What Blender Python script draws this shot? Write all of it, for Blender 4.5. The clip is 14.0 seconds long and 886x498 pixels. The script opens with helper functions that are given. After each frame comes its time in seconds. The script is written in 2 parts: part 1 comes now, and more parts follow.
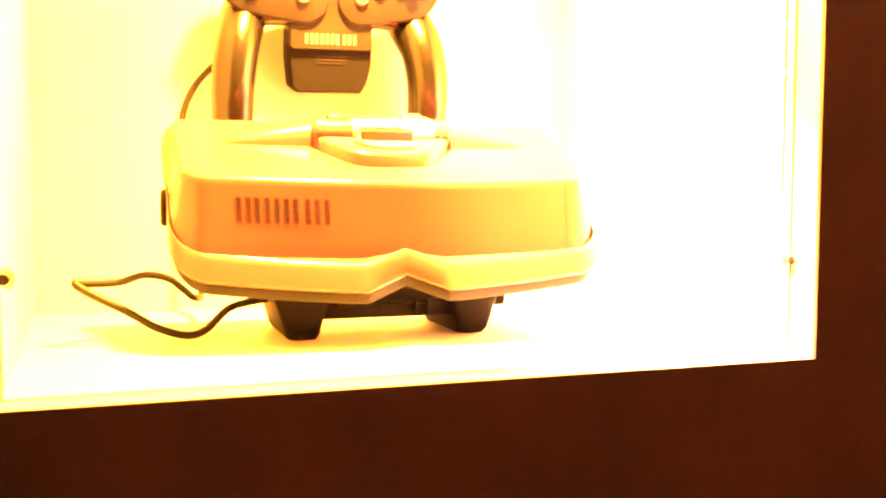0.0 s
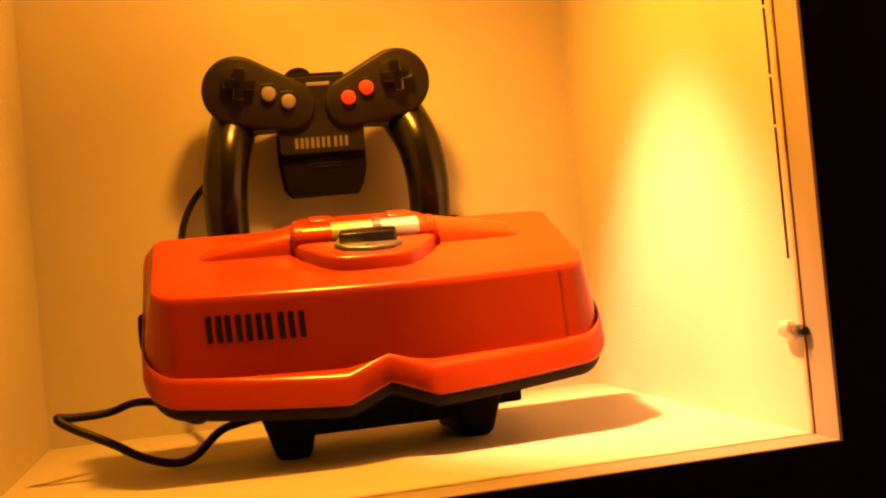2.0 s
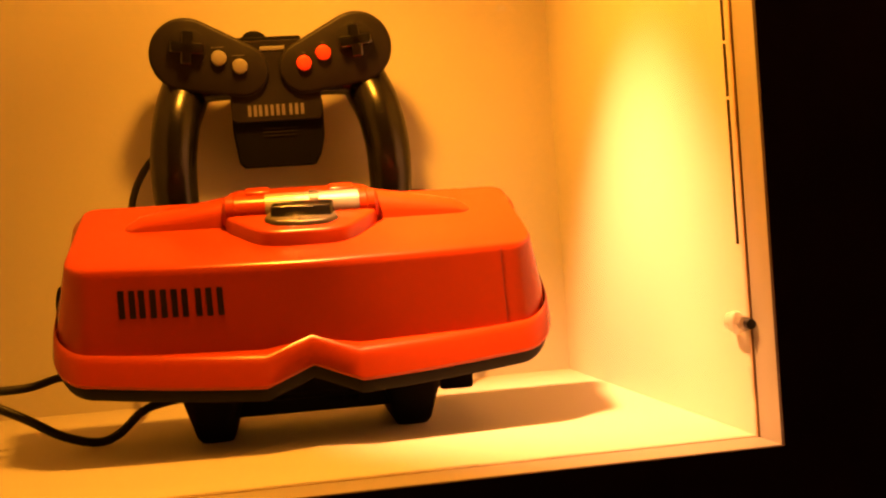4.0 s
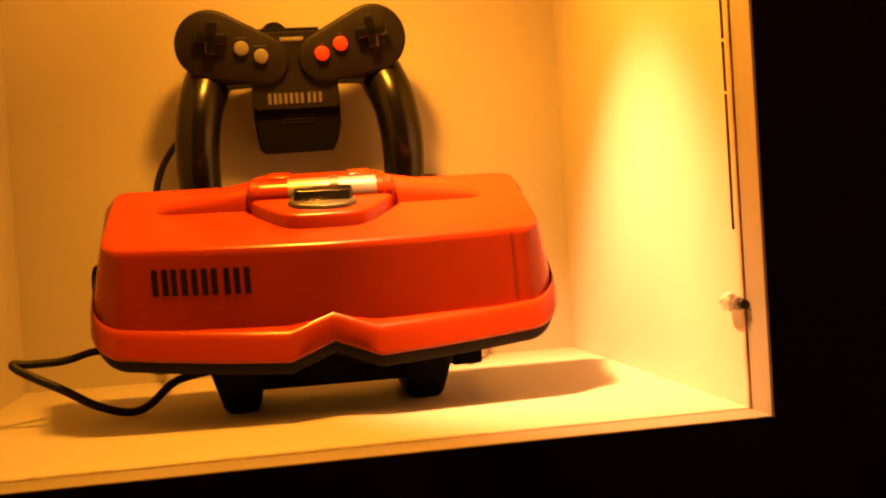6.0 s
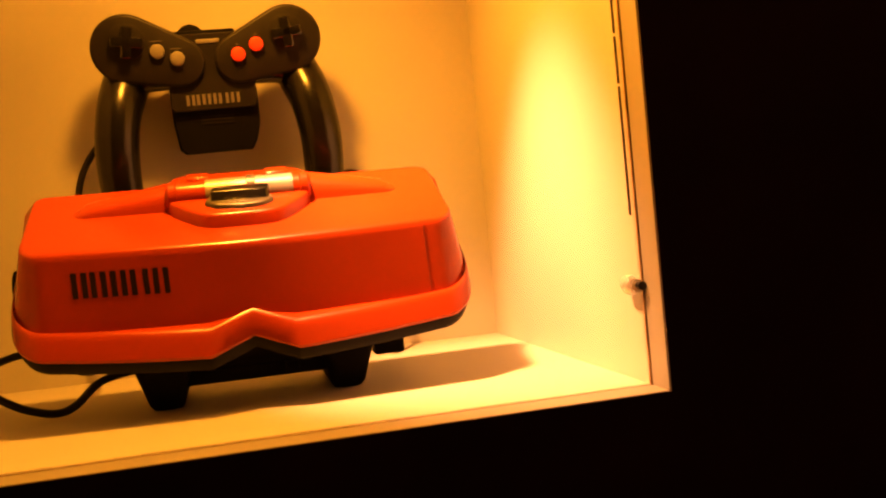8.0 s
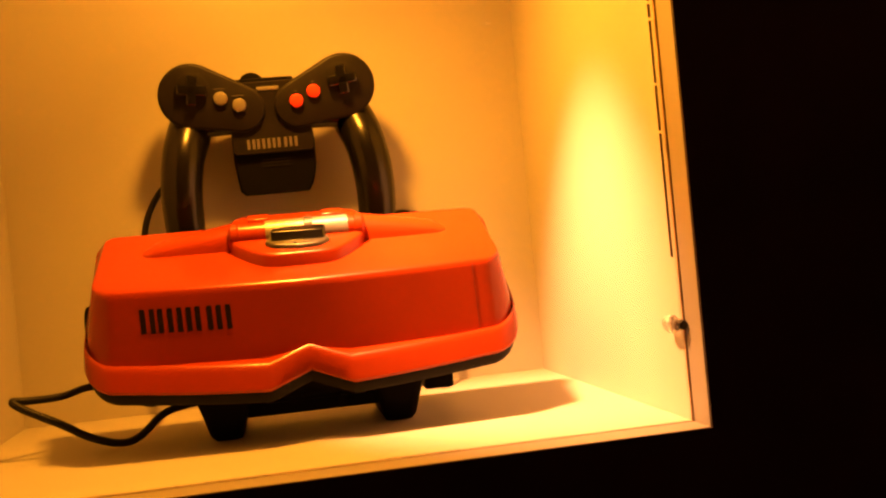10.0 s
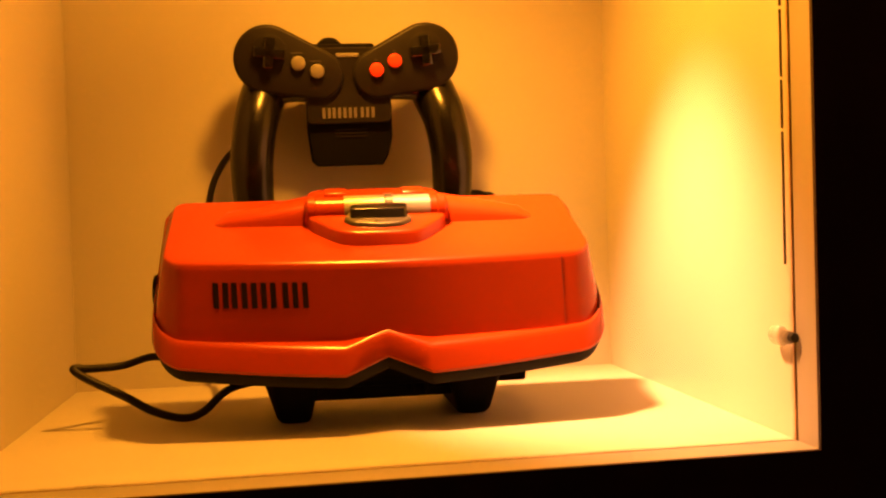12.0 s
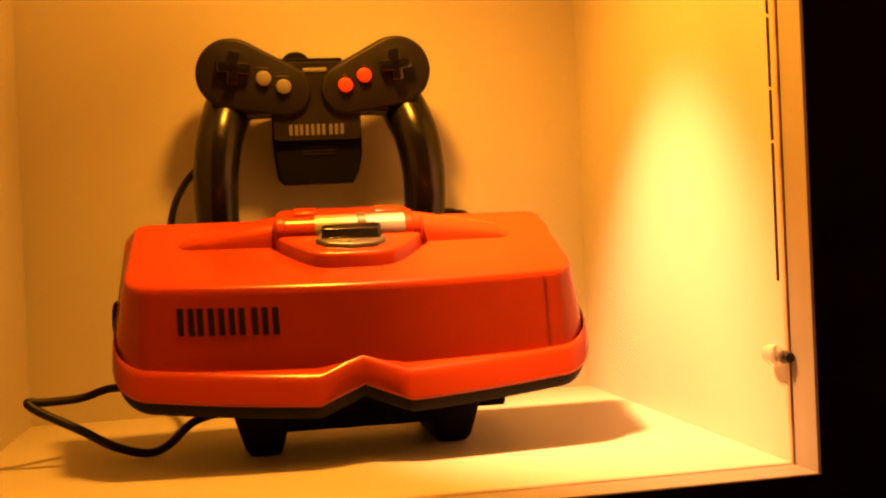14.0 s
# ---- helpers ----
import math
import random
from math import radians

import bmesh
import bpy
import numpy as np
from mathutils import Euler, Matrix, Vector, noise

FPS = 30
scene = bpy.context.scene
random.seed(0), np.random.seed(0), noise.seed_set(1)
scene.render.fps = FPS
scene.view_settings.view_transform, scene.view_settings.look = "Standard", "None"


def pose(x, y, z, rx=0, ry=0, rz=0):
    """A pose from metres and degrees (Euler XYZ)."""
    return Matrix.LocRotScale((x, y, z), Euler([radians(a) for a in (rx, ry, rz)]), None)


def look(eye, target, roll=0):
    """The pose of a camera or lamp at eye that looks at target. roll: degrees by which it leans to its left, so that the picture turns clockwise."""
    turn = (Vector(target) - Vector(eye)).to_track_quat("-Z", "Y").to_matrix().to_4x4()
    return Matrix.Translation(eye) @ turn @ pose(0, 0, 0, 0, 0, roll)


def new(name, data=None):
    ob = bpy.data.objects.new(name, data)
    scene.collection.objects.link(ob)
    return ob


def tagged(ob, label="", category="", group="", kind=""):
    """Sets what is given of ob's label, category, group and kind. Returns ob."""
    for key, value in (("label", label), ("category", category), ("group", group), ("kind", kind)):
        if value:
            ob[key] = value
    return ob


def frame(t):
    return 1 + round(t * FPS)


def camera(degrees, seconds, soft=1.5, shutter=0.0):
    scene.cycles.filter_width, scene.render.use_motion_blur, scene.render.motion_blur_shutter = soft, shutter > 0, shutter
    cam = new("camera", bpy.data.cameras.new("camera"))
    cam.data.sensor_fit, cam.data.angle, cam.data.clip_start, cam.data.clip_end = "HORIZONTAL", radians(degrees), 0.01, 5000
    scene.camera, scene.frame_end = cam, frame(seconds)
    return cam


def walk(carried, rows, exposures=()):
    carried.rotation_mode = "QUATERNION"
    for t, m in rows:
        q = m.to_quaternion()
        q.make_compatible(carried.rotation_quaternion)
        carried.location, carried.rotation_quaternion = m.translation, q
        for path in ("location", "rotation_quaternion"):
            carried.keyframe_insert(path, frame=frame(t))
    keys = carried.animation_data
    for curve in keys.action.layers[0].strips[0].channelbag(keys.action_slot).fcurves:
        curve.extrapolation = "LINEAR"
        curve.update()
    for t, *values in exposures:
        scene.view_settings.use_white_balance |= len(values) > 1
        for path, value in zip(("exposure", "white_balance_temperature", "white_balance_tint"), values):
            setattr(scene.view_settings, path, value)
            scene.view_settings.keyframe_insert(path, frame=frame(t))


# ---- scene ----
cam = camera(48.0, 14.0, soft=2.2)
PATH = [
    (0.0, -0.353, -0.4187, 0.0892, -19.559, -3.716, -0.266),
    (0.5, -0.3029, -0.4341, 0.0944, -15.063, -4.434, 2.396),
    (1.0, -0.2842, -0.4415, 0.1022, -12.886, 0.426, 3.477),
    (1.5, -0.2731, -0.4417, 0.1005, -9.948, -0.963, 3.536),
    (2.0, -0.2761, -0.4093, 0.0944, -13.189, 1.254, 5.247),
    (2.5, -0.2664, -0.4112, 0.1039, -11.496, 2.548, 4.069),
    (3.0, -0.2408, -0.4181, 0.0955, -9.353, 1.927, 4.019),
    (3.5, -0.218, -0.4059, 0.0887, -8.511, 1.04, 4.604),
    (4.0, -0.2072, -0.3883, 0.0919, -10.01, -0.02, 3.913),
    (4.2, -0.2116, -0.3842, 0.0974, -9.155, -1.232, 3.259),
    (6.3, -0.22, -0.4214, 0.0932, -10.026, -1.022, 3.628),
    (6.5, -0.2204, -0.4219, 0.0998, -9.746, -0.943, 3.866),
    (7.0, -0.2185, -0.419, 0.0947, -10.77, -0.794, 3.376),
    (7.5, -0.2128, -0.4206, 0.0943, -11.829, -2.01, 4.812),
    (7.7, -0.2037, -0.4277, 0.0932, -13.007, -2.145, 5.456),
    (9.8, -0.2153, -0.4625, 0.0975, -11.354, 0.404, 4.816),
    (10.0, -0.2091, -0.463, 0.0975, -10.196, 0.285, 5.333),
    (10.5, -0.2163, -0.4565, 0.0954, -10.097, 0.207, 5.115),
    (11.0, -0.2226, -0.4468, 0.093, -9.966, -0.272, 4.559),
    (11.5, -0.2244, -0.4364, 0.0936, -10.056, -1.511, 3.883),
    (12.0, -0.2408, -0.4268, 0.1088, -9.01, -1.35, 1.745),
    (12.5, -0.2552, -0.4219, 0.1154, -7.907, -0.213, 1.426),
    (13.0, -0.2555, -0.4209, 0.1141, -9.588, 0.256, 1.963),
    (13.5, -0.2487, -0.4183, 0.1147, -10.278, 0.326, 2.353),
    (14.0, -0.2463, -0.4011, 0.1087, -11.378, -0.261, 2.472),
]
# the film camera opens very bright and settles within two seconds
EXPOSURES = [(0.0, 5.1, 5650, 4), (0.5, 3.75, 5450, 5), (1.0, 2.0, 5450, 6), (1.5, 0.8, 5950, 9), (2.0, 0.12, 6500, 10), (2.5, 0.0, 6500, 10), (12.5, 0.0, 6500, 10), (13.0, -0.1, 6500, 10), (14.0, -0.1, 6500, 10)]
walk(cam, [(t, pose(x, y, z, 90 + pitch, roll, yaw)) for t, x, y, z, yaw, pitch, roll in PATH], EXPOSURES)

# ---- light ----
world = bpy.data.worlds.new("dim_room_air")
scene.world = world
world.use_nodes = True
world.node_tree.nodes["Background"].inputs["Color"].default_value = (1.0, 0.45, 0.15, 1)
world.node_tree.nodes["Background"].inputs["Strength"].default_value = 0.004

LAMP = (-0.198, 0.115, 0.384)
TUNGSTEN = (1.0, 0.338, 0.021)


def spot(name, eye, target, watts, degrees, blend, radius, colour=TUNGSTEN):
    data = bpy.data.lights.new(name, "SPOT")
    data.energy, data.spot_size, data.spot_blend, data.shadow_soft_size, data.color = watts, radians(degrees), blend, radius, colour
    ob = new(name, data)
    ob.matrix_world = look(eye, target)
    return ob


# one tilted reflector lamp: its wide spill and its narrow beam
spill = new("halogen_spill", bpy.data.lights.new("halogen_spill", "POINT"))
spill.data.energy, spill.data.shadow_soft_size, spill.data.color = 3.2, 0.018, TUNGSTEN
spill.location = LAMP
spot("halogen_field", LAMP, (-0.10, 0.085, 0.0), 12.5, 138, 1.0, 0.018)
spot("halogen_beam", LAMP, (-0.026, 0.140, 0.0), 46.0, 50, 0.95, 0.014, (1.0, 0.38, 0.155))


# ---- materials ----
def material(name, colour, rough, metal=0.0, vary=0.12, grain=60.0, bump=0.05, bump_scale=400.0, spec=0.5, coat=0.0, rough_vary=0.07):
    m = bpy.data.materials.new(name)
    m.use_nodes = True
    nodes, links = m.node_tree.nodes, m.node_tree.links
    b = nodes["Principled BSDF"]
    tex = nodes.new("ShaderNodeTexCoord")
    big, fine = nodes.new("ShaderNodeTexNoise"), nodes.new("ShaderNodeTexNoise")
    big.inputs["Scale"].default_value, big.inputs["Detail"].default_value = grain, 5
    fine.inputs["Scale"].default_value, fine.inputs["Detail"].default_value = bump_scale, 3
    for n in (big, fine):
        links.new(tex.outputs["Object"], n.inputs["Vector"])
    ramp = nodes.new("ShaderNodeValToRGB")
    ramp.color_ramp.elements[0].position, ramp.color_ramp.elements[1].position = 0.3, 0.7
    ramp.color_ramp.elements[0].color = (*[c * (1 - vary) for c in colour], 1)
    ramp.color_ramp.elements[1].color = (*[min(1, c * (1 + vary)) for c in colour], 1)
    links.new(big.outputs["Fac"], ramp.inputs["Fac"])
    links.new(ramp.outputs["Color"], b.inputs["Base Color"])
    rr = nodes.new("ShaderNodeMapRange")
    rr.inputs["To Min"].default_value, rr.inputs["To Max"].default_value = max(0.02, rough - rough_vary), min(1, rough + rough_vary)
    links.new(fine.outputs["Fac"], rr.inputs["Value"])
    links.new(rr.outputs["Result"], b.inputs["Roughness"])
    bp = nodes.new("ShaderNodeBump")
    bp.inputs["Strength"].default_value, bp.inputs["Distance"].default_value = bump, 0.001
    links.new(fine.outputs["Fac"], bp.inputs["Height"])
    links.new(bp.outputs["Normal"], b.inputs["Normal"])
    b.inputs["Metallic"].default_value = metal
    b.inputs["Specular IOR Level"].default_value = spec
    b.inputs["Coat Weight"].default_value = coat
    return m


def clear(name, rough=0.0, colour=(1, 1, 1)):
    m = bpy.data.materials.new(name)
    m.use_nodes = True
    b = m.node_tree.nodes["Principled BSDF"]
    b.inputs["Base Color"].default_value = (*colour, 1)
    b.inputs["Transmission Weight"].default_value = 1.0
    b.inputs["Roughness"].default_value, b.inputs["IOR"].default_value = rough, 1.45
    return m


def sheet_glass(name):
    """Thin clear sheet: straight through, with mirror gloss that grows at flat angles."""
    m = bpy.data.materials.new(name)
    m.use_nodes = True
    nodes, links = m.node_tree.nodes, m.node_tree.links
    nodes.remove(nodes["Principled BSDF"])
    facing, power, gain = nodes.new("ShaderNodeLayerWeight"), nodes.new("ShaderNodeMath"), nodes.new("ShaderNodeMath")
    facing.inputs["Blend"].default_value = 0.5
    power.operation, power.inputs[1].default_value = "POWER", 5.0
    gain.operation, gain.inputs[1].default_value, gain.inputs[2].default_value = "MULTIPLY_ADD", 0.96, 0.04
    links.new(facing.outputs["Facing"], power.inputs[0])
    links.new(power.outputs[0], gain.inputs[0])
    straight, gloss, mix = nodes.new("ShaderNodeBsdfTransparent"), nodes.new("ShaderNodeBsdfGlossy"), nodes.new("ShaderNodeMixShader")
    straight.inputs["Color"].default_value = (0.985, 0.99, 0.985, 1)
    gloss.inputs["Roughness"].default_value = 0.02
    links.new(gain.outputs[0], mix.inputs["Fac"])
    links.new(straight.outputs[0], mix.inputs[1])
    links.new(gloss.outputs[0], mix.inputs[2])
    links.new(mix.outputs[0], nodes["Material Output"].inputs["Surface"])
    return m


WHITE = material("white_laminate", (0.47, 0.44, 0.37), 0.5, vary=0.03, grain=9, bump=0.06, bump_scale=900)
# unseen ceiling, kept lighter than the walls to bounce the added fill
ROOMCEILING = material("grey_bounce_ceiling", (0.20, 0.18, 0.16), 0.8, vary=0.2, grain=3, bump=0.1, bump_scale=80)
BLACKWALL = material("black_wall_paint", (0.030, 0.012, 0.006), 0.7, vary=0.3, grain=14, bump=0.15, bump_scale=350)
DARKROOM = material("dark_room_paint", (0.014, 0.012, 0.011), 0.7, vary=0.2, grain=3, bump=0.1, bump_scale=80)
CARPET = material("dark_carpet", (0.03, 0.028, 0.027), 0.95, vary=0.4, grain=120, bump=0.6, bump_scale=500)
RED = material("red_plastic", (0.31, 0.031, 0.0026), 0.25, vary=0.05, grain=30, bump=0.012, bump_scale=1800, spec=0.34, rough_vary=0.03)
BLACK = material("black_plastic", (0.0040, 0.0036, 0.0033), 0.6, vary=0.2, grain=40, bump=0.05, bump_scale=1600, spec=0.05)
BANDBLACK = material("dark_grey_rubber", (0.007, 0.006, 0.0045), 0.5, vary=0.2, grain=40, bump=0.05, bump_scale=1600, spec=0.14)
GLOSS = material("glossy_black_plastic", (0.004, 0.0035, 0.003), 0.26, vary=0.2, grain=40, bump=0.006, bump_scale=1500, spec=0.42, rough_vary=0.02)
MATTE = material("matte_charcoal_plastic", (0.0115, 0.0097, 0.0075), 0.5, vary=0.2, grain=60, bump=0.06, bump_scale=2200, spec=0.14)
PIANO = material("shiny_black_plastic", (0.006, 0.0055, 0.005), 0.13, vary=0.1, grain=40, bump=0.008, spec=0.6, rough_vary=0.02)
GREYBUTTON = material("grey_button_plastic", (0.155, 0.145, 0.125), 0.4, vary=0.05)
REDBUTTON = material("red_button_plastic", (0.72, 0.05, 0.025), 0.35, vary=0.05)
SILVER = material("silver_grey_plastic", (0.27, 0.25, 0.21), 0.38, metal=0.35, vary=0.08, grain=90)
OLIVE = material("dark_olive_plastic", (0.050, 0.041, 0.026), 0.35, vary=0.15)
PRINTGREY = material("light_grey_print", (0.115, 0.105, 0.09), 0.6, vary=0.05)
SEAM = material("dark_red_seam", (0.10, 0.008, 0.003), 0.6, vary=0.1)
PRINTDARK = material("dark_print", (0.016, 0.005, 0.004), 0.6, vary=0.1, spec=0.15)
DARKMETAL = material("dark_screw_metal", (0.012, 0.010, 0.009), 0.5)
CORD = material("black_cord_rubber", (0.010, 0.009, 0.008), 0.5, vary=0.2, bump=0.08, spec=0.2)
GLASS = sheet_glass("clear_glass")
ACRYLIC = clear("clear_acrylic", 0.15, (0.9, 0.87, 0.8))
ACRYLIC.node_tree.nodes["Principled BSDF"].inputs["Transmission Weight"].default_value = 0.7
# brown of the lines round the glass; at the sides it paints gap shade
EDGELINE = material("brown_edge_line", (0.48, 0.31, 0.17), 0.9, vary=0.4, grain=60)
DARKLINE = material("black_line", (0.03, 0.02, 0.012), 0.9, vary=0.5, grain=200)
PINMETAL = material("dull_pin_metal", (0.35, 0.30, 0.24), 0.35, metal=0.8)


# ---- mesh helpers ----
def smooth(bm, angle=38):
    bmesh.ops.recalc_face_normals(bm, faces=bm.faces)
    for f in bm.faces:
        f.smooth = True
    for e in bm.edges:
        if len(e.link_faces) == 2 and e.calc_face_angle(0) > radians(angle):
            e.smooth = False


def part(name, bm, mat, parent=None, label="", angle=38):
    smooth(bm, angle)
    data = bpy.data.meshes.new(name)
    bm.to_mesh(data)
    bm.free()
    data.materials.append(mat)
    ob = new(name, data)
    if parent is not None:
        ob.parent = parent
    if label:
        ob["label"] = label
    return ob


def thing(name, label, category, m=None, group=""):
    ob = new(name)
    ob.empty_display_size = 0.02
    if m is not None:
        ob.matrix_world = m
    return tagged(ob, label, category, group)


def box(x0, x1, y0, y1, z0, z1, bevel=0.0, segments=2, bm=None):
    bm = bm or bmesh.new()
    made = bmesh.ops.create_cube(bm, size=1)["verts"]
    for v in made:
        v.co = Vector(((x0 + x1) / 2 + v.co.x * (x1 - x0), (y0 + y1) / 2 + v.co.y * (y1 - y0), (z0 + z1) / 2 + v.co.z * (z1 - z0)))
    if bevel:
        edges = list({e for v in made for e in v.link_edges})
        bmesh.ops.bevel(bm, geom=edges, offset=bevel, segments=segments, profile=0.5, affect="EDGES")
    return bm


def loft(rings, caps=(True, True), bm=None):
    """Skins closed rings that have the same number of points."""
    bm = bm or bmesh.new()
    rows = [[bm.verts.new(p) for p in ring] for ring in rings]
    n = len(rows[0])
    for a, b in zip(rows, rows[1:]):
        for i in range(n):
            bm.faces.new((a[i], a[(i + 1) % n], b[(i + 1) % n], b[i]))
    for row, wanted in ((rows[0], caps[0]), (rows[-1], caps[1])):
        if wanted:
            mid = bm.verts.new(sum((v.co for v in row), Vector()) / n)
            for i in range(n):
                bm.faces.new((row[i], row[(i + 1) % n], mid))
    return bm


def tube(points, radii, sides=14, flat=1.0, side_axis=(1, 0, 0), bm=None):
    """A tube through points; radii across, flat times that along the other way."""
    pts = [Vector(p) for p in points]
    rings = []
    for i, p in enumerate(pts):
        d = (pts[min(i + 1, len(pts) - 1)] - pts[max(i - 1, 0)]).normalized()
        a = Vector(side_axis)
        a = (a - d * a.dot(d)).normalized()
        b = d.cross(a)
        r = radii[i] if hasattr(radii, "__len__") else radii
        rings.append([p + a * math.cos(k * 2 * math.pi / sides) * r + b * math.sin(k * 2 * math.pi / sides) * r * flat for k in range(sides)])
    return loft(rings, bm=bm)


def spline(points, steps=8):
    """A smooth line through points."""
    p = [Vector(points[0])] + [Vector(q) for q in points] + [Vector(points[-1])]
    out = []
    for i in range(1, len(p) - 2):
        for k in range(steps):
            t = k / steps
            a, b, c, d = p[i - 1], p[i], p[i + 1], p[i + 2]
            out.append(0.5 * (2 * b + (c - a) * t + (2 * a - 5 * b + 4 * c - d) * t * t + (3 * b - a - 3 * c + d) * t ** 3))
    return out + [p[-2]]


def disc(centre, axis, r, h, bevel=0.0, sides=28, r2=None, bm=None):
    """A short round piece from centre along axis, with a softened far rim."""
    c, d = Vector(centre), Vector(axis).normalized()
    a = d.orthogonal().normalized()
    b = d.cross(a)
    r2 = r if r2 is None else r2

    def ring(rad, along):
        return [c + d * along + (a * math.cos(t) + b * math.sin(t)) * rad for t in (k * 2 * math.pi / sides for k in range(sides))]
    rings = [ring(r, 0)]
    if bevel:
        rings += [ring(r2, h - bevel), ring(r2 - bevel * 0.3, h - bevel * 0.3), ring(r2 - bevel, h)]
    else:
        rings += [ring(r2, h)]
    return loft(rings, bm=bm)


def prism(outline, z0, z1, bevel=0.0):
    """An upright prism over a flat outline, its upper edge softened by shrinking towards the middle."""
    c = sum((Vector(p) for p in outline), Vector((0, 0))) / len(outline)

    def ring(shrink, z):
        out = []
        for p in outline:
            d = Vector(p) - c
            out.append((*(c + d * max(0, 1 - shrink / max(d.length, 1e-6))), z))
        return out
    rings = [ring(0, z0), ring(0, z1 - bevel), ring(bevel * 0.3, z1 - bevel * 0.3), ring(bevel, z1)] if bevel else [ring(0, z0), ring(0, z1)]
    return loft(rings)


# ---- the display niche ----
W, D, H = 0.3885, 0.2983, 0.396          # inner width, depth and height; x runs from -W to 0
T = 0.018


def structure(name, bm, mat, label="", parent=None):
    ob = part(name, bm, mat, parent)
    return tagged(ob, label, "", "", "structure")


structure("niche_floor", box(-W - T, T, 0.0, D + T, -T, 0.0, 0.0), WHITE, "white laminate shelf floor of the display niche")
structure("wall_back", box(-W - T, T, D, D + T, 0.0, H, 0), WHITE, "white laminate back wall of the display niche")
structure("wall_right", box(0.0, T, 0.0, D, 0.0, H, 0.0), WHITE, "white laminate side wall of the display niche")
structure("wall_left", box(-W - T, -W, 0.0, D, 0.0, H, 0.0), WHITE, "white laminate side wall of the display niche")
structure("ceiling", box(-W - T, T, 0.0, D + T, H, H + T, 0), WHITE, "white laminate top of the display niche")

# black front wall round the opening, and the dark room behind the camera
structure("wall_front_below", box(-1.2, 1.1, 0.001, 0.12, -1.15, -T), BLACKWALL, "dark brown painted wall below the niche")
structure("wall_front_above", box(-1.2, 1.1, 0.001, 0.12, H + T, 1.05), BLACKWALL, "dark brown painted wall above the niche")
structure("wall_front_right", box(T, 1.1, 0.001, 0.12, -T, H + T), BLACKWALL, "dark brown painted wall beside the niche")
structure("wall_front_left", box(-1.2, -W - T, 0.001, 0.12, -T, H + T), BLACKWALL, "dark brown painted wall beside the niche")
# thin dark facing that hides the board ends and leaves only the opening
for nm, b in (("wall_facing_right", (0.0, 1.1, -0.0025, 0.0, -1.15, 1.05)), ("wall_facing_left", (-1.2, -W, -0.0025, 0.0, -1.15, 1.05)),
              ("wall_facing_below", (-W, 0.0, -0.0025, 0.0, -1.15, 0.0)), ("wall_facing_above", (-W, 0.0, -0.0025, 0.0, H, 1.05))):
    structure(nm, box(*b), BLACKWALL, "dark brown painted facing round the niche opening")
structure("floor", box(-1.2, 1.1, -1.75, 0.12, -1.2, -1.15), CARPET, "dark carpet of the exhibition room")
structure("room_ceiling", box(-1.2, 1.1, -1.75, 0.12, 1.05, 1.1), ROOMCEILING, "unseen grey room ceiling that bounces the added fill")
structure("wall_south", box(-1.2, 1.1, -1.85, -1.75, -1.2, 1.1), DARKROOM, "dark wall of the exhibition room")
structure("wall_east", box(1.1, 1.2, -1.85, 0.12, -1.2, 1.1), DARKROOM, "dark wall of the exhibition room")
structure("wall_west", box(-1.3, -1.2, -1.85, 0.12, -1.2, 1.1), DARKROOM, "dark wall of the exhibition room")

# ---- glass front and its clips ----
GY = 0.0197
glazing = thing("display_window", "clear glass sheet closing the front of the lit niche", "window", pose(0, 0, 0))
part("sheet", box(-W + 0.0009, -0.0009, GY, GY + 0.004, 0.0004, H - 0.001), GLASS, glazing)
part("edge_line", box(-W + 0.001, -0.001, GY - 0.0002, GY + 0.0002, 0.0, 0.0003), EDGELINE, glazing, "thin brown line along the foot of the glass")
# brown strips painted for the shaded gap at the sheet's outer edge, and a broken dark line along its inner edge
part("edge_line", box(-0.0010, 0.0, GY - 0.0010, GY + 0.0003, 0.0, H), EDGELINE, glazing, "brown strip painted for the shaded gap along the glass")
part("edge_line", box(-W, -W + 0.0010, GY - 0.0010, GY + 0.0003, 0.0, H), EDGELINE, glazing, "brown strip painted for the shaded gap along the glass")
z = 0.085
while z < 0.262:
    step = random.uniform(0.004, 0.016)
    wide = random.uniform(0.0001, 0.0003)
    part("inner_line", box(-0.0012, 0.0, GY + 0.0066, GY + 0.0066 + wide, z, z + step), DARKLINE, glazing, "piece of a broken dark line")
    z += step + random.choice((0.0, 0.0, 0.0015))


def clip(x, s):
    """A clear cushion on the side wall behind the sheet, a tongue in front of it and a screw."""
    root = thing("glass_clip", "clear plastic clip with a dark screw holding the glass", "clip", pose(x, GY, 0.0500), "clips of the glass front")
    cushion = [(0.0046, 0.0048), (0.0052, 0.0058), (0.0075, 0.0062), (0.0120, 0.0058), (0.0150, 0.0046), (0.0158, 0.0032)]
    rings = [[(s * 0.0036 + s * rr * 0.55 * math.cos(a), y, rr * 0.85 * math.sin(a)) for a in (k * math.pi / 12 for k in range(24))] for y, rr in cushion]
    part("clip_cushion", loft(rings), ACRYLIC, root, "clear rounded cushion")
    part("clip_pin", tube([(s * 0.0038, -0.0020, 0), (s * 0.0038, 0.0140, 0)], 0.0010, 10, side_axis=(1, 0, 0)), PINMETAL, root, "thin metal pin")
    part("clip_washer", disc((s * 0.0034, -0.0002, 0), (0, -1, 0), 0.0034, 0.0014, 0.0005), ACRYLIC, root, "clear round washer")
    part("screw", disc((s * 0.0024, -0.0014, 0), (0, -1, 0), 0.0024, 0.0034, 0.0008), DARKMETAL, root, "dark screw head")


clip(0.0, -1)
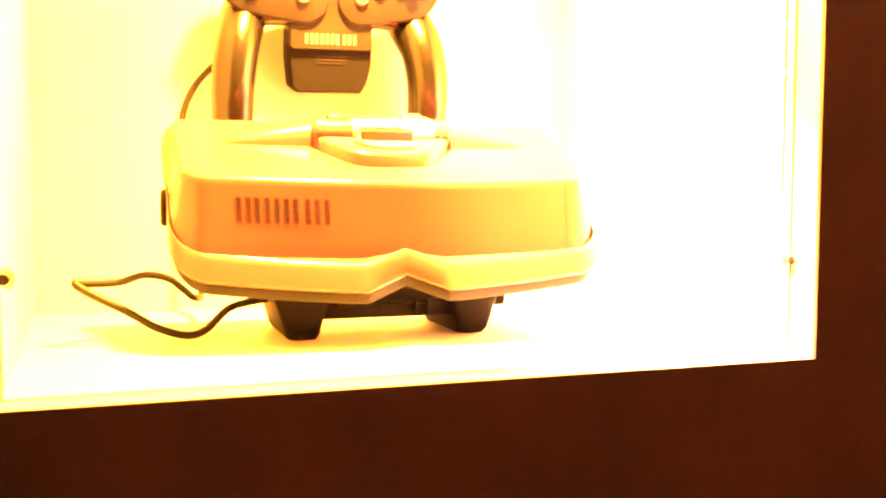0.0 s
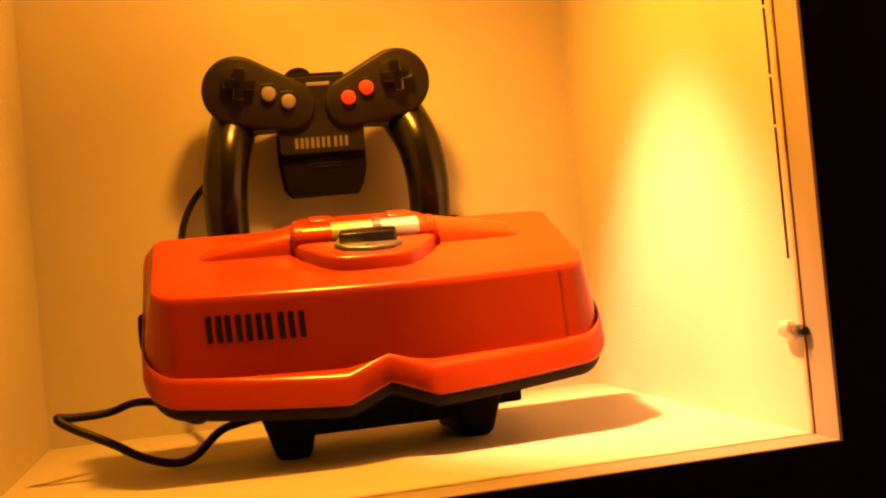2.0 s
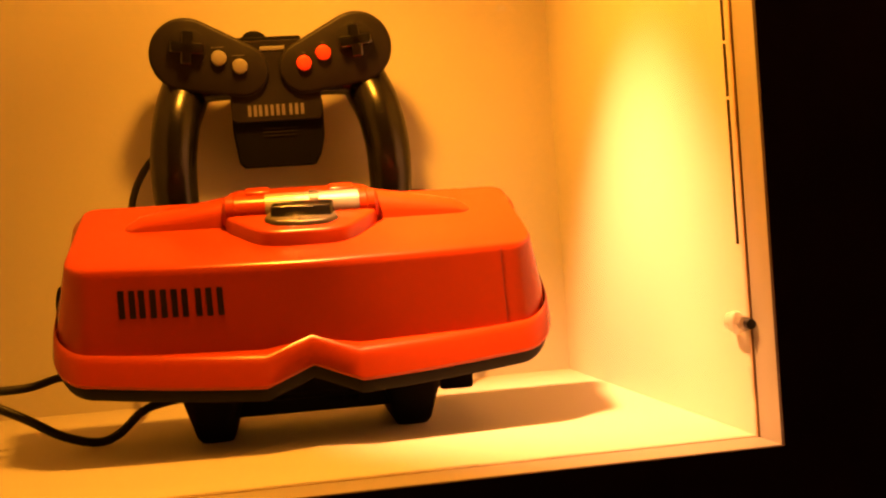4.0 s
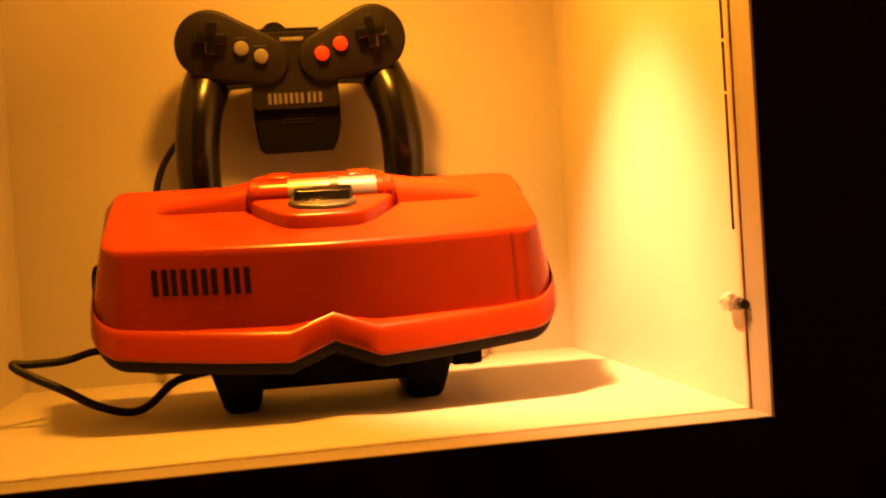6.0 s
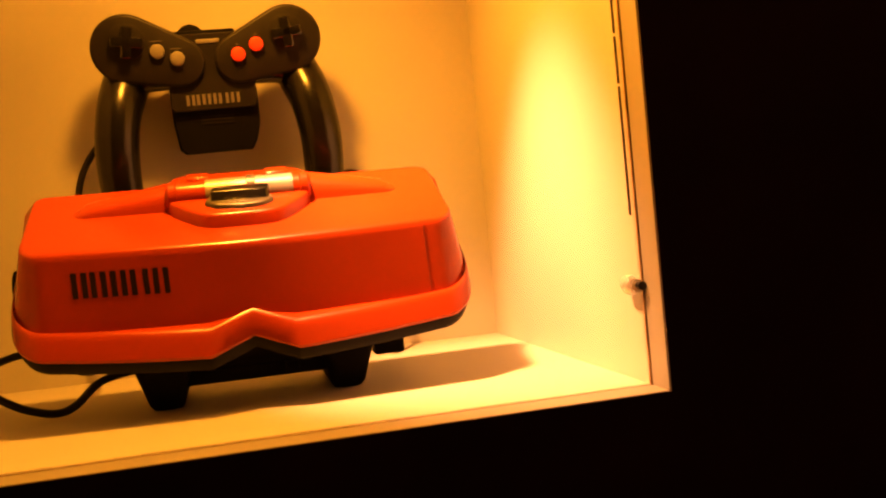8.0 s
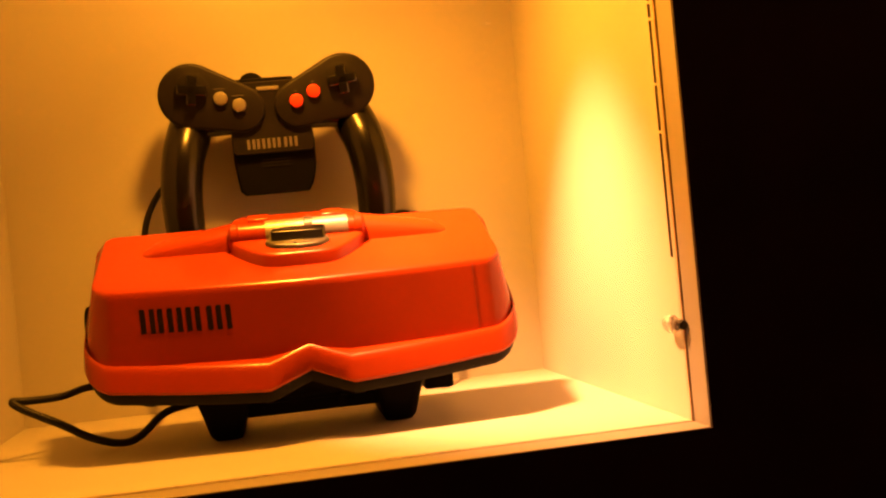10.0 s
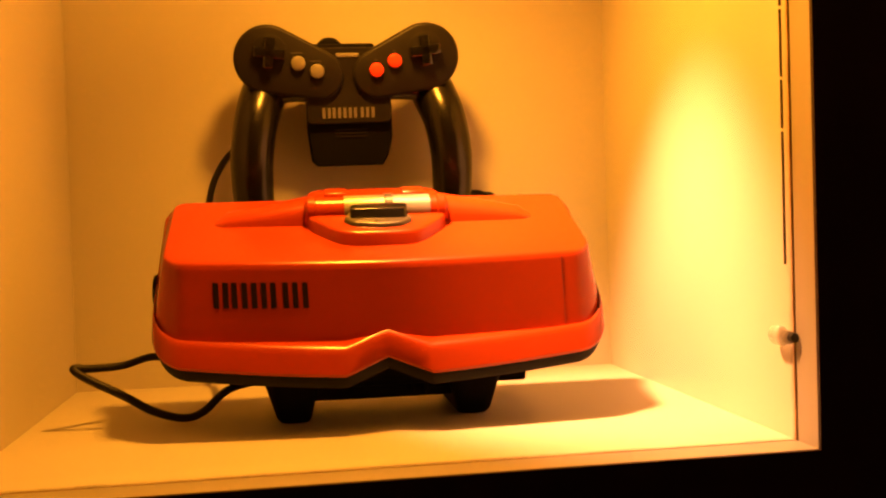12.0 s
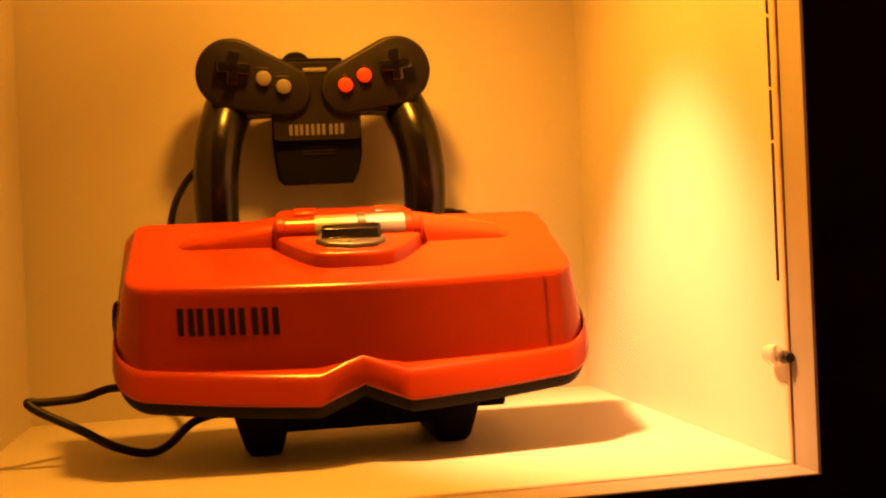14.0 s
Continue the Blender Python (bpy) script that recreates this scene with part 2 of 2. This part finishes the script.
clip(-W, 1)

# ---- red viewer ----
UX, UYAW = -0.1897, -0.8
NW = 0.0235


def bent(w):
    return 0.4 * abs(w) + 0.6 * w * w


def outline(a, vf, bow, vb, rc, notch, c, k, lift=0.0, n_front=28, n_arc=8, n_side=6):
    """A closed ring of the viewer's body: half width, front, bow of the front, back, corner radius, depth of the nose notch, and its tilted plane."""
    us = sorted({(a - rc) * (-1 + 2 * i / n_front) for i in range(n_front + 1)} | {-NW, 0.0, NW})
    pts = [(u, vf + bow * bent(u / a) + notch * max(0.0, 1 - abs(u) / NW)) for u in us]
    ve = vf + bow * bent((a - rc) / a)
    rb = 0.007
    right = [(a - rc + rc * math.sin(t), ve + rc - rc * math.cos(t)) for t in (math.pi / 2 * i / n_arc for i in range(1, n_arc + 1))]
    right += [(a, ve + rc + (vb - rb - ve - rc) * i / n_side) for i in range(1, n_side + 1)]
    right += [(a - rb + rb * math.cos(t), vb - rb + rb * math.sin(t)) for t in (math.pi / 2 * i / n_arc for i in range(1, n_arc + 1))]
    ring = pts + right + [(-u, v) for u, v in reversed(right)]
    return [(u, v, c + k * (v - 0.0965) + (lift * max(0.0, 1 - abs(u) / NW) if v < 0.14 else 0.0)) for u, v in ring]


viewer = thing("tabletop_game_viewer", "red plastic tabletop game viewer on a low black stand", "game viewer", pose(UX, 0, 0, 0, 0, UYAW) @ Matrix.Diagonal((0.986, 1, 1, 1)))
# a, vf, bow, vb, rc, notch, c, k
RIM = [(0.1252, 0.0962, 0.0125, 0.194, 0.022, 0.0092, 0.0312, 0.78, 0.0022),
       (0.1271, 0.0940, 0.0125, 0.196, 0.022, 0.0095, 0.0316, 0.78, 0.0022),
       (0.1274, 0.0934, 0.0125, 0.197, 0.022, 0.0095, 0.0336, 0.78, 0.0022),
       (0.1273, 0.0962, 0.0124, 0.196, 0.022, 0.0085, 0.0409, 0.78, 0.0024),
       (0.1271, 0.0972, 0.0123, 0.195, 0.022, 0.0081, 0.0424, 0.78, 0.0026),
       (0.1269, 0.0981, 0.0122, 0.194, 0.021, 0.0078, 0.0429, 0.78, 0.0026),
       (0.1266, 0.1000, 0.0110, 0.194, 0.021, 0.0070, 0.0430, 0.79, 0.0026),
       (0.1262, 0.1076, 0.0048, 0.193, 0.020, 0.0010, 0.0384, 0.87, 0.0034)]
BASE = (0.1262, 0.1076, 0.0048, 0.193, 0.020, 0.0010, 0.0384, 0.87, 0.0034)
TOP = (0.1206, 0.1104, 0.0066, 0.193, 0.014, 0.0, 0.0826, 0.46, 0.0)


def between(a, b, t, bulge=0.0):
    r = [p + (q - p) * t for p, q in zip(a, b)]
    r[1] -= bulge * math.sin(math.pi * t)
    r[0] += bulge * math.sin(math.pi * t)
    return tuple(r)


SHELL = [between(BASE, TOP, t) for t in (0, 0.05, 0.12, 0.22, 0.35, 0.5, 0.65, 0.8, 0.92, 1.0)]
SHELL += [(0.1202, 0.1110, 0.0066, 0.1925, 0.014, 0, 0.0834, 0.455), (0.1194, 0.1122, 0.0064, 0.192, 0.0135, 0, 0.0840, 0.448),
          (0.1180, 0.1145, 0.0062, 0.191, 0.013, 0, 0.0843, 0.443), (0.1000, 0.1330, 0.0045, 0.186, 0.012, 0, 0.0843, 0.443)]
part("rim", loft([outline(*r) for r in RIM], (False, False)), RED, viewer, angle=36)
part("shell", loft([outline(*r) for r in SHELL], (False, True)), RED, viewer, angle=50)
BAND = [(0.1225, 0.0990, 0.0125, 0.190, 0.022, 0.0089, 0.0222, 0.78, 0.0022), (0.1246, 0.0968, 0.0125, 0.192, 0.022, 0.0093, 0.0232, 0.78, 0.0022),
        (0.1253, 0.0958, 0.0125, 0.193, 0.022, 0.0094, 0.0257, 0.78, 0.0022), (0.1253, 0.0960, 0.0125, 0.193, 0.022, 0.0094, 0.0316, 0.78, 0.0022)]
part("lower_band", loft([outline(*r) for r in BAND], (False, True)), BANDBLACK, viewer, "dark grey lower band", angle=50)
SHADE = [(0.085, 0.128, 0.008, 0.180, 0.020, 0.003, 0.0040, 0.55), (0.100, 0.118, 0.010, 0.184, 0.024, 0.006, 0.0110, 0.68), (0.1215, 0.0995, 0.0125, 0.189, 0.022, 0.0086, 0.0225, 0.78, 0.0022)]
part("eyeshade", loft([outline(*r) for r in SHADE], (True, False)), BLACK, viewer, "black soft eyeshade under the body")


def top_z(v):
    return 0.0843 + 0.443 * (v - 0.0965)


def on_top(bm):
    """Shears a piece that was built over the plane z = 0 onto the sloping top."""
    for v in bm.verts:
        v.co.z += top_z(v.co.y)
    return bm


# raised bridge with the pivot barrel, knob and side ribs
def rounded(points, radius, n=4):
    """A flat outline with its corners rounded."""
    out = []
    for i, p in enumerate(points):
        p, a, b = Vector(p), Vector(points[i - 1]), Vector(points[(i + 1) % len(points)])
        r0 = min(radius, (a - p).length * 0.45, (b - p).length * 0.45)
        e0, e1 = p + (a - p).normalized() * r0, p + (b - p).normalized() * r0
        for k in range(n + 1):
            t = k / n
            q2 = e0 * (1 - t) ** 2 + p * 2 * t * (1 - t) + e1 * t * t
            out.append((q2.x, q2.y))
    return out


HUB = rounded([(-0.0405, 0.190), (-0.0425, 0.158), (-0.0395, 0.1490), (-0.0215, 0.1290), (0.0215, 0.1290), (0.0395, 0.1490), (0.0425, 0.158), (0.0405, 0.190)], 0.010)
part("bridge", on_top(prism(HUB, -0.002, 0.0078, 0.0016)), RED, viewer)
BV = 0.1600
BZ = top_z(BV) + 0.0064


def roll_rings(stations, sides=28):
    """Round rings along the barrel for each (u, radius)."""
    return [[(u, BV + r * math.cos(k * 2 * math.pi / sides), BZ + r * math.sin(k * 2 * math.pi / sides)) for k in range(sides)] for u, r in stations]


part("barrel", loft(roll_rings([(-0.0385, 0.0072), (-0.0370, 0.0086), (0.0370, 0.0086), (0.0385, 0.0072)])), RED, viewer)
part("barrel_saddle", on_top(prism(rounded([(-0.0350, 0.184), (-0.0360, 0.162), (0.0360, 0.162), (0.0350, 0.184)], 0.004), 0.004, 0.0092, 0.002)), RED, viewer, "red hump behind the barrel")
sleeve = part("barrel_sleeve", loft(roll_rings([(-0.0195, 0.0080), (-0.0192, 0.0092), (0.0317, 0.0092), (0.0320, 0.0080)])), SILVER, viewer, "silver grey sleeve")
part("sleeve_band", loft(roll_rings([(0.0045, 0.0090), (0.0049, 0.0102), (0.0095, 0.0102), (0.0099, 0.0090)])), OLIVE, sleeve, "dark band round the sleeve")
for s in (-1, 1):
    part("barrel_collar", loft(roll_rings([(s * 0.0355, 0.0080), (s * 0.0365, 0.0094), (s * 0.0405, 0.0092), (s * 0.0425, 0.0070)])), RED, viewer)
    part("tab", on_top(box(s * 0.0235 - 0.0068, s * 0.0235 + 0.0068, 0.1690, 0.1770, 0.006, 0.0136, 0.0010)), RED, viewer)
    # tapered rib running from the bridge along the top, steep towards the front
    n = 16
    rings = []
    for i in range(n + 1):
        f = i / n
        u = s * (0.038 + 0.0570 * f)
        h = 0.0095 * (1 - f) ** 0.85 + 0.0026
        front, back = 0.1565 + 0.0010 * f, 0.186 - 0.012 * f
        if i >= n - 1:
            h, front, back = (0.0018, 0.1582, 0.171) if i == n - 1 else (0.0003, 0.1610, 0.167)
        prof = [(front, -0.003), (front + 0.0002, h * 0.35), (front + 0.0008, h * 0.66), (front + 0.0024, h * 0.88), (front + 0.0050, h * 0.98)]
        prof += [(front + 0.005 + (back - front - 0.005) * k / 6, h * (0.98 + 0.04 * math.sin(math.pi * k / 6)) * (1 - (k / 6) ** 3)) for k in range(1, 7)] + [(back, -0.003)]
        rings.append([(u, v, z + top_z(v)) for v, z in prof])
    part("rib", loft(rings), RED, viewer, angle=60)
KNOB = rounded([(-0.0205, 0.1420), (-0.0150, 0.1365), (0.0, 0.1338), (0.0130, 0.1350), (0.0195, 0.1405), (0.0165, 0.151), (-0.0165, 0.151)], 0.0015, 2)
plate = part("knob_plate", on_top(prism(KNOB, 0.0070, 0.0104, 0.0012)), OLIVE, viewer, "dark olive knob plate")
part("plate_dimple", on_top(disc((-0.002, 0.1362, 0.0100), (0, 0, 1), 0.0009, 0.0006, 0.0002, 14)), BLACK, plate, "small dark dimple")
KTOP = [(-0.0172, 0.1408), (0.0160, 0.1400), (0.0178, 0.1475), (-0.0150, 0.1480)]
bm = on_top(prism(rounded(KTOP, 0.0022, 3), 0.0098, 0.0160, 0.0010))
for v in bm.verts:
    if v.co.z > top_z(v.co.y) + 0.013:
        v.co.y += 0.0026
part("knob", bm, PIANO, viewer, "black slanted adjusting knob")
# seam of the end cap on the right of the front face
def face_point(u, t, lift=0.0):
    a, vf, bow, vb, rc, notch, c, k, up = between(BASE, TOP, t)
    v = vf + bow * bent(min(abs(u), a - rc) / a) + notch * max(0.0, 1 - abs(u) / NW)
    if abs(u) > a - rc:
        v += rc - math.sqrt(rc * rc - (abs(u) - a + rc) ** 2)
    return Vector((u, v - lift, c + k * (v - 0.0965) + lift * 0.3))


def strip(p0, p1, width, lift=0.0003):
    """A thin raised bar on the front face between two (u, t) places."""
    bm = bmesh.new()
    q = [face_point(p0[0] - width, p0[1], lift), face_point(p0[0] + width, p0[1], lift), face_point(p1[0] + width, p1[1], lift), face_point(p1[0] - width, p1[1], lift)]
    back = [v + Vector((0, 0.0012, 0)) for v in q]
    return loft([back, q], bm=bm)


part("end_seam", strip((0.1015, 0.03), (0.1010, 0.985), 0.00013, 0.0004), SEAM, viewer, "fine dark red seam")
# maker's mark as plain bars
for i, du in enumerate((0, 0.0052, 0.0098, 0.0152, 0.0204, 0.0256, 0.0306, 0.0372, 0.0424, 0.0478)):
    part("mark_bar", strip((-0.0925 + du + 0.0012, 0.43), (-0.0930 + du + 0.0012, 0.77), 0.0015), PRINTDARK, viewer, "dark printed bar")
# focus dial on the side
part("side_dial", disc((-0.116, 0.156, 0.0755), (-1, 0, 0), 0.0105, 0.0138, 0.0018), BLACK, viewer, "black round side dial")
part("port_block", box(0.076, 0.096, 0.19, 0.205, 0.009, 0.045, 0.002), BLACK, viewer, "black port block under the body")

# stand
for s in (-1, 1):
    bm = bmesh.new()
    rings = []
    for z, w0, w1, y0, y1 in ((0.0, 0.0435, 0.0600, 0.137, 0.205), (0.003, 0.0420, 0.0622, 0.1345, 0.208), (0.012, 0.0400, 0.0650, 0.1335, 0.205), (0.024, 0.0360, 0.0690, 0.1335, 0.20), (0.040, 0.0320, 0.0710, 0.137, 0.19)):
        r = 0.006
        ring = []
        for cx, cy, a0 in ((w1 - r, y0 + r, -90), (w1 - r, y1 - r, 0), (w0 + r, y1 - r, 90), (w0 + r, y0 + r, 180)):
            for k in range(5):
                t = radians(a0 + 90 * k / 4)
                ring.append((s * (cx + r * math.cos(t)), cy + r * math.sin(t), z))
        rings.append(ring)
    part("stand_foot", loft(rings, bm=bm), BLACK, viewer, "black stand foot")
part("stand_crossbar", box(-0.044, 0.044, 0.143, 0.19, 0.0105, 0.0260, 0.002), BLACK, viewer, "black stand crossbar")
for u in (0.0165, 0.0245):
    part("stand_groove", box(u - 0.0009, u + 0.0009, 0.1385, 0.142, 0.0135, 0.032, 0.0004), BLACK, viewer, "narrow upright ridge")
part("stand_bracket", box(-0.030, 0.034, 0.140, 0.18, 0.018, 0.05, 0.003), BLACK, viewer, "black stand bracket")

# ---- game controller leaning on the back wall ----
CX, CZ = -0.1955, 0.205
pad = thing("game_controller", "black two-handled game controller leaning against the back wall", "game controller", pose(CX + 0.0004, 0.2480, CZ + 0.0012, 11, -0.9, 0) @ Matrix.Diagonal((1.009, 1.009, 1.009, 1)))


def hull(c1, r1, c2, r2, n=22):
    """The outline round two circles."""
    c1, c2 = Vector(c1), Vector(c2)
    d = c2 - c1
    base, off = math.atan2(d.y, d.x), math.acos(max(-1, min(1, (r1 - r2) / d.length)))
    out = [(c1.x + r1 * math.cos(t), c1.y + r1 * math.sin(t)) for t in (base + off + (2 * math.pi - 2 * off) * i / n for i in range(n + 1))]
    out += [(c2.x + r2 * math.cos(t), c2.y + r2 * math.sin(t)) for t in (base - off + 2 * off * i / n for i in range(n + 1))]
    return out


def upright(outline_at, layers):
    """Skins outlines that stand in the upright plane, one for each (inset, depth)."""
    return loft([[(p, y, q) for p, q in outline_at(inset)] for inset, y in layers])


def q(z):
    return z - CZ


for s in (-1, 1):
    c1, c2 = (s * 0.0527, q(0.2222)), (s * 0.0195, q(0.2112))
    lobe = part("grip_lobe", upright(lambda d: hull(c1, 0.0224 - d, c2, 0.0163 - d), ((0.004, 0.020), (0.0008, 0.016), (0.0, 0.010), (0.0, 0.0022), (0.0006, 0.0007), (0.0022, 0.0))), MATTE, pad, "matte charcoal button face", angle=45)
    # handle
    path = spline([(s * 0.0495 + 0.0010, 0.0320, q(0.212)), (s * 0.0550 + 0.0010, 0.0265, q(0.2045)), (s * 0.0598 + 0.0012, 0.0155, q(0.193)), (s * 0.0642 + 0.0012, 0.0050, q(0.179)), (s * 0.0676 + 0.0012, 0.0000, q(0.156)), (s * 0.0678 + 0.0012, 0.0005, q(0.128)), (s * 0.0655 + 0.0012, 0.0025, q(0.100))], 6)
    rad = [0.0132 + 0.0014 * math.sin(math.pi * min(1, i / (len(path) - 1) * 1.1)) + 0.0008 * math.exp(-((i - 10) / 5) ** 2) for i in range(len(path))]
    rad[-1], rad[-2] = 0.006, 0.0095
    part("handle", tube(path, rad, 22, 1.12), GLOSS, pad, "glossy black curved handle", angle=60)
    part("handle_bridge", tube(spline([(s * 0.0600, 0.018, q(0.1905)), (s * 0.0535, 0.018, q(0.1970)), (s * 0.044, 0.016, q(0.2000)), (s * 0.026, 0.014, q(0.2005))], 5), [0.0120, 0.0122, 0.0120, 0.0114, 0.0106, 0.0100, 0.0094, 0.0089, 0.0085, 0.0082, 0.0080, 0.0078, 0.0077, 0.0076, 0.0076, 0.0076], 18), GLOSS, pad, "black bar joining handle and centre", angle=60)
    # cross key in a shallow well
    well = part("cross_well", disc((s * 0.0517, 0.0004, q(0.2265)), (0, -1, 0), 0.0118, 0.0007, 0.0003, 32), MATTE, lobe)
    bm = bmesh.new()
    arm, half, h = 0.0104, 0.0037, 0.0060
    for w, l in ((half, arm), (arm, half)):
        box(-w, w, -h, 0, -l, l, 0.0016, 2, bm)
    bmesh.ops.transform(bm, matrix=pose(s * 0.0517, 0.0, q(0.2265), 0, -7 * s, 0), verts=bm.verts)
    part("cross_key", bm, PIANO, lobe, "shiny black cross key")
    spots = ((-0.0330, 0.2193), (-0.0207, 0.2138)) if s < 0 else ((0.0188, 0.2138), (0.0312, 0.2196))
    for p, z in spots:
        part("round_button", disc((p, 0.0006, q(z)), (0, -1, 0), 0.0048, 0.0036, 0.0014), GREYBUTTON if s < 0 else REDBUTTON, lobe, "grey round button" if s < 0 else "red round button")
        part("button_legend", box(p - (0.0045 if s < 0 else 0.001), p + (0.0035 if s < 0 else 0.001), -0.0003, 0.0006, q(z) + 0.0064, q(z) + 0.0068), PRINTGREY, lobe, "small grey printed bar")

CENTRE = [(-0.020, 0.229), (0.020, 0.229), (0.0195, 0.212), (0.0285, 0.196), (0.0285, 0.181), (0.0262, 0.1785), (-0.0262, 0.1785), (-0.0285, 0.181), (-0.0285, 0.196), (-0.0195, 0.212)]


def centre_outline(d):
    return [(p * (1 - d / 0.028), q(z) + (-d if z > 0.22 else d if z < 0.18 else 0)) for p, z in CENTRE]


part("centre_body", upright(centre_outline, ((0.002, 0.026), (0, 0.022), (0, 0.0042), (0.0006, 0.0030))), MATTE, pad, "matte charcoal centre body", angle=30)
PACK = [(-0.0285, 0.1905), (0.0292, 0.1905), (0.0292, 0.168), (0.0265, 0.156), (0.0225, 0.1490), (-0.0225, 0.1490), (-0.0262, 0.1525), (-0.0285, 0.172)]


def pack_outline(d):
    return [(p * (1 - d / 0.026), q(z) + (-d if z > 0.19 else d if z < 0.16 else 0)) for p, z in PACK]


pack = part("battery_pack", upright(pack_outline, ((0.002, 0.030), (0, 0.027), (0, 0.0085), (0.0012, 0.0062))), BLACK, pad, "black battery pack", angle=30)
for i in range(3):
    part("grip_line", box(-0.010, 0.012, 0.0056, 0.0075, q(0.1735) - 0.0022 * i, q(0.1743) - 0.0022 * i), MATTE, pack)
for i, dx in enumerate((0, 0.0036, 0.0068, 0.0105, 0.0141, 0.0177, 0.0212, 0.0258, 0.0294, 0.0331)):
    part("mark_bar", box(-0.0182 + dx, -0.0162 + dx, 0.0026, 0.0036, q(0.1822), q(0.1892)), PRINTGREY, pad, "grey printed bar")
part("top_latch", box(-0.0080, 0.0075, 0.0024, 0.008, q(0.2225), q(0.2252), 0.0006), GREYBUTTON, pad, "small silver latch piece")
part("top_ridge", box(-0.022, 0.018, 0.006, 0.024, q(0.2268), q(0.2312), 0.0012), BLACK, pad)
part("cord_boss", disc((-0.011, 0.030, q(0.226)), (0, -1, 0), 0.0095, 0.016, 0.002), BLACK, pad, "round cord outlet")

part("rear_hook", box(-0.010, 0.010, 0.020, 0.0500, q(0.200), q(0.212), 0.002), BLACK, pad, "black hook resting on the wall")

# ---- cord ----
def cord(points, label):
    ob = part("cable", tube(spline(points, 10), 0.00235, 10, side_axis=(0.3, 0.2, 1)), CORD, angle=70)
    return tagged(ob, label, "cable")


cord([(-0.205, 0.276, 0.225), (-0.235, 0.286, 0.205), (-0.262, 0.288, 0.178), (-0.283, 0.288, 0.156), (-0.2925, 0.287, 0.130), (-0.290, 0.284, 0.095), (-0.284, 0.27, 0.05), (-0.285, 0.24, 0.02), (-0.292, 0.215, 0.018), (-0.307, 0.204, 0.0305), (-0.3225, 0.190, 0.0352), (-0.337, 0.176, 0.0327), (-0.3528, 0.162, 0.0335), (-0.3610, 0.157, 0.0345), (-0.3540, 0.155, 0.0290), (-0.3340, 0.155, 0.0180), (-0.3183, 0.156, 0.0083), (-0.302, 0.158, 0.0030), (-0.291, 0.161, 0.0055), (-0.279, 0.165, 0.0155), (-0.268, 0.169, 0.0190), (-0.245, 0.173, 0.022)],
     "thin black cord looping from controller to viewer")
cord([(-0.135, 0.277, 0.06), (-0.118, 0.283, 0.122), (-0.108, 0.285, 0.1310), (-0.098, 0.285, 0.1305), (-0.088, 0.284, 0.122), (-0.085, 0.27, 0.06), (-0.09, 0.25, 0.004)], "thin black cord behind the viewer")

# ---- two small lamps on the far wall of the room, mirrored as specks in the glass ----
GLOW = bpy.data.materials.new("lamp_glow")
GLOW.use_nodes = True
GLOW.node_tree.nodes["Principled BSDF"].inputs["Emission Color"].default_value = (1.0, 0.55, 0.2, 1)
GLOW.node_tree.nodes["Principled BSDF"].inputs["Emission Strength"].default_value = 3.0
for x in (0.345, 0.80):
    root = thing("wall_lamp", "small glowing lamp on the dark room wall", "lamp", pose(x, -1.75, 0.62), "lamps on the far wall")
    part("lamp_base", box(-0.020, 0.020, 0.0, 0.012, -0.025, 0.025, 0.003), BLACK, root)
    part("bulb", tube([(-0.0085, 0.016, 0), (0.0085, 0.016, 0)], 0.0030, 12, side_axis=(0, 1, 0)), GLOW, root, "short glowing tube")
    # added fill spot: brightens the front wall by way of the room ceiling
    up = new("ceiling_fill_spot", bpy.data.lights.new("ceiling_fill_spot", "SPOT"))
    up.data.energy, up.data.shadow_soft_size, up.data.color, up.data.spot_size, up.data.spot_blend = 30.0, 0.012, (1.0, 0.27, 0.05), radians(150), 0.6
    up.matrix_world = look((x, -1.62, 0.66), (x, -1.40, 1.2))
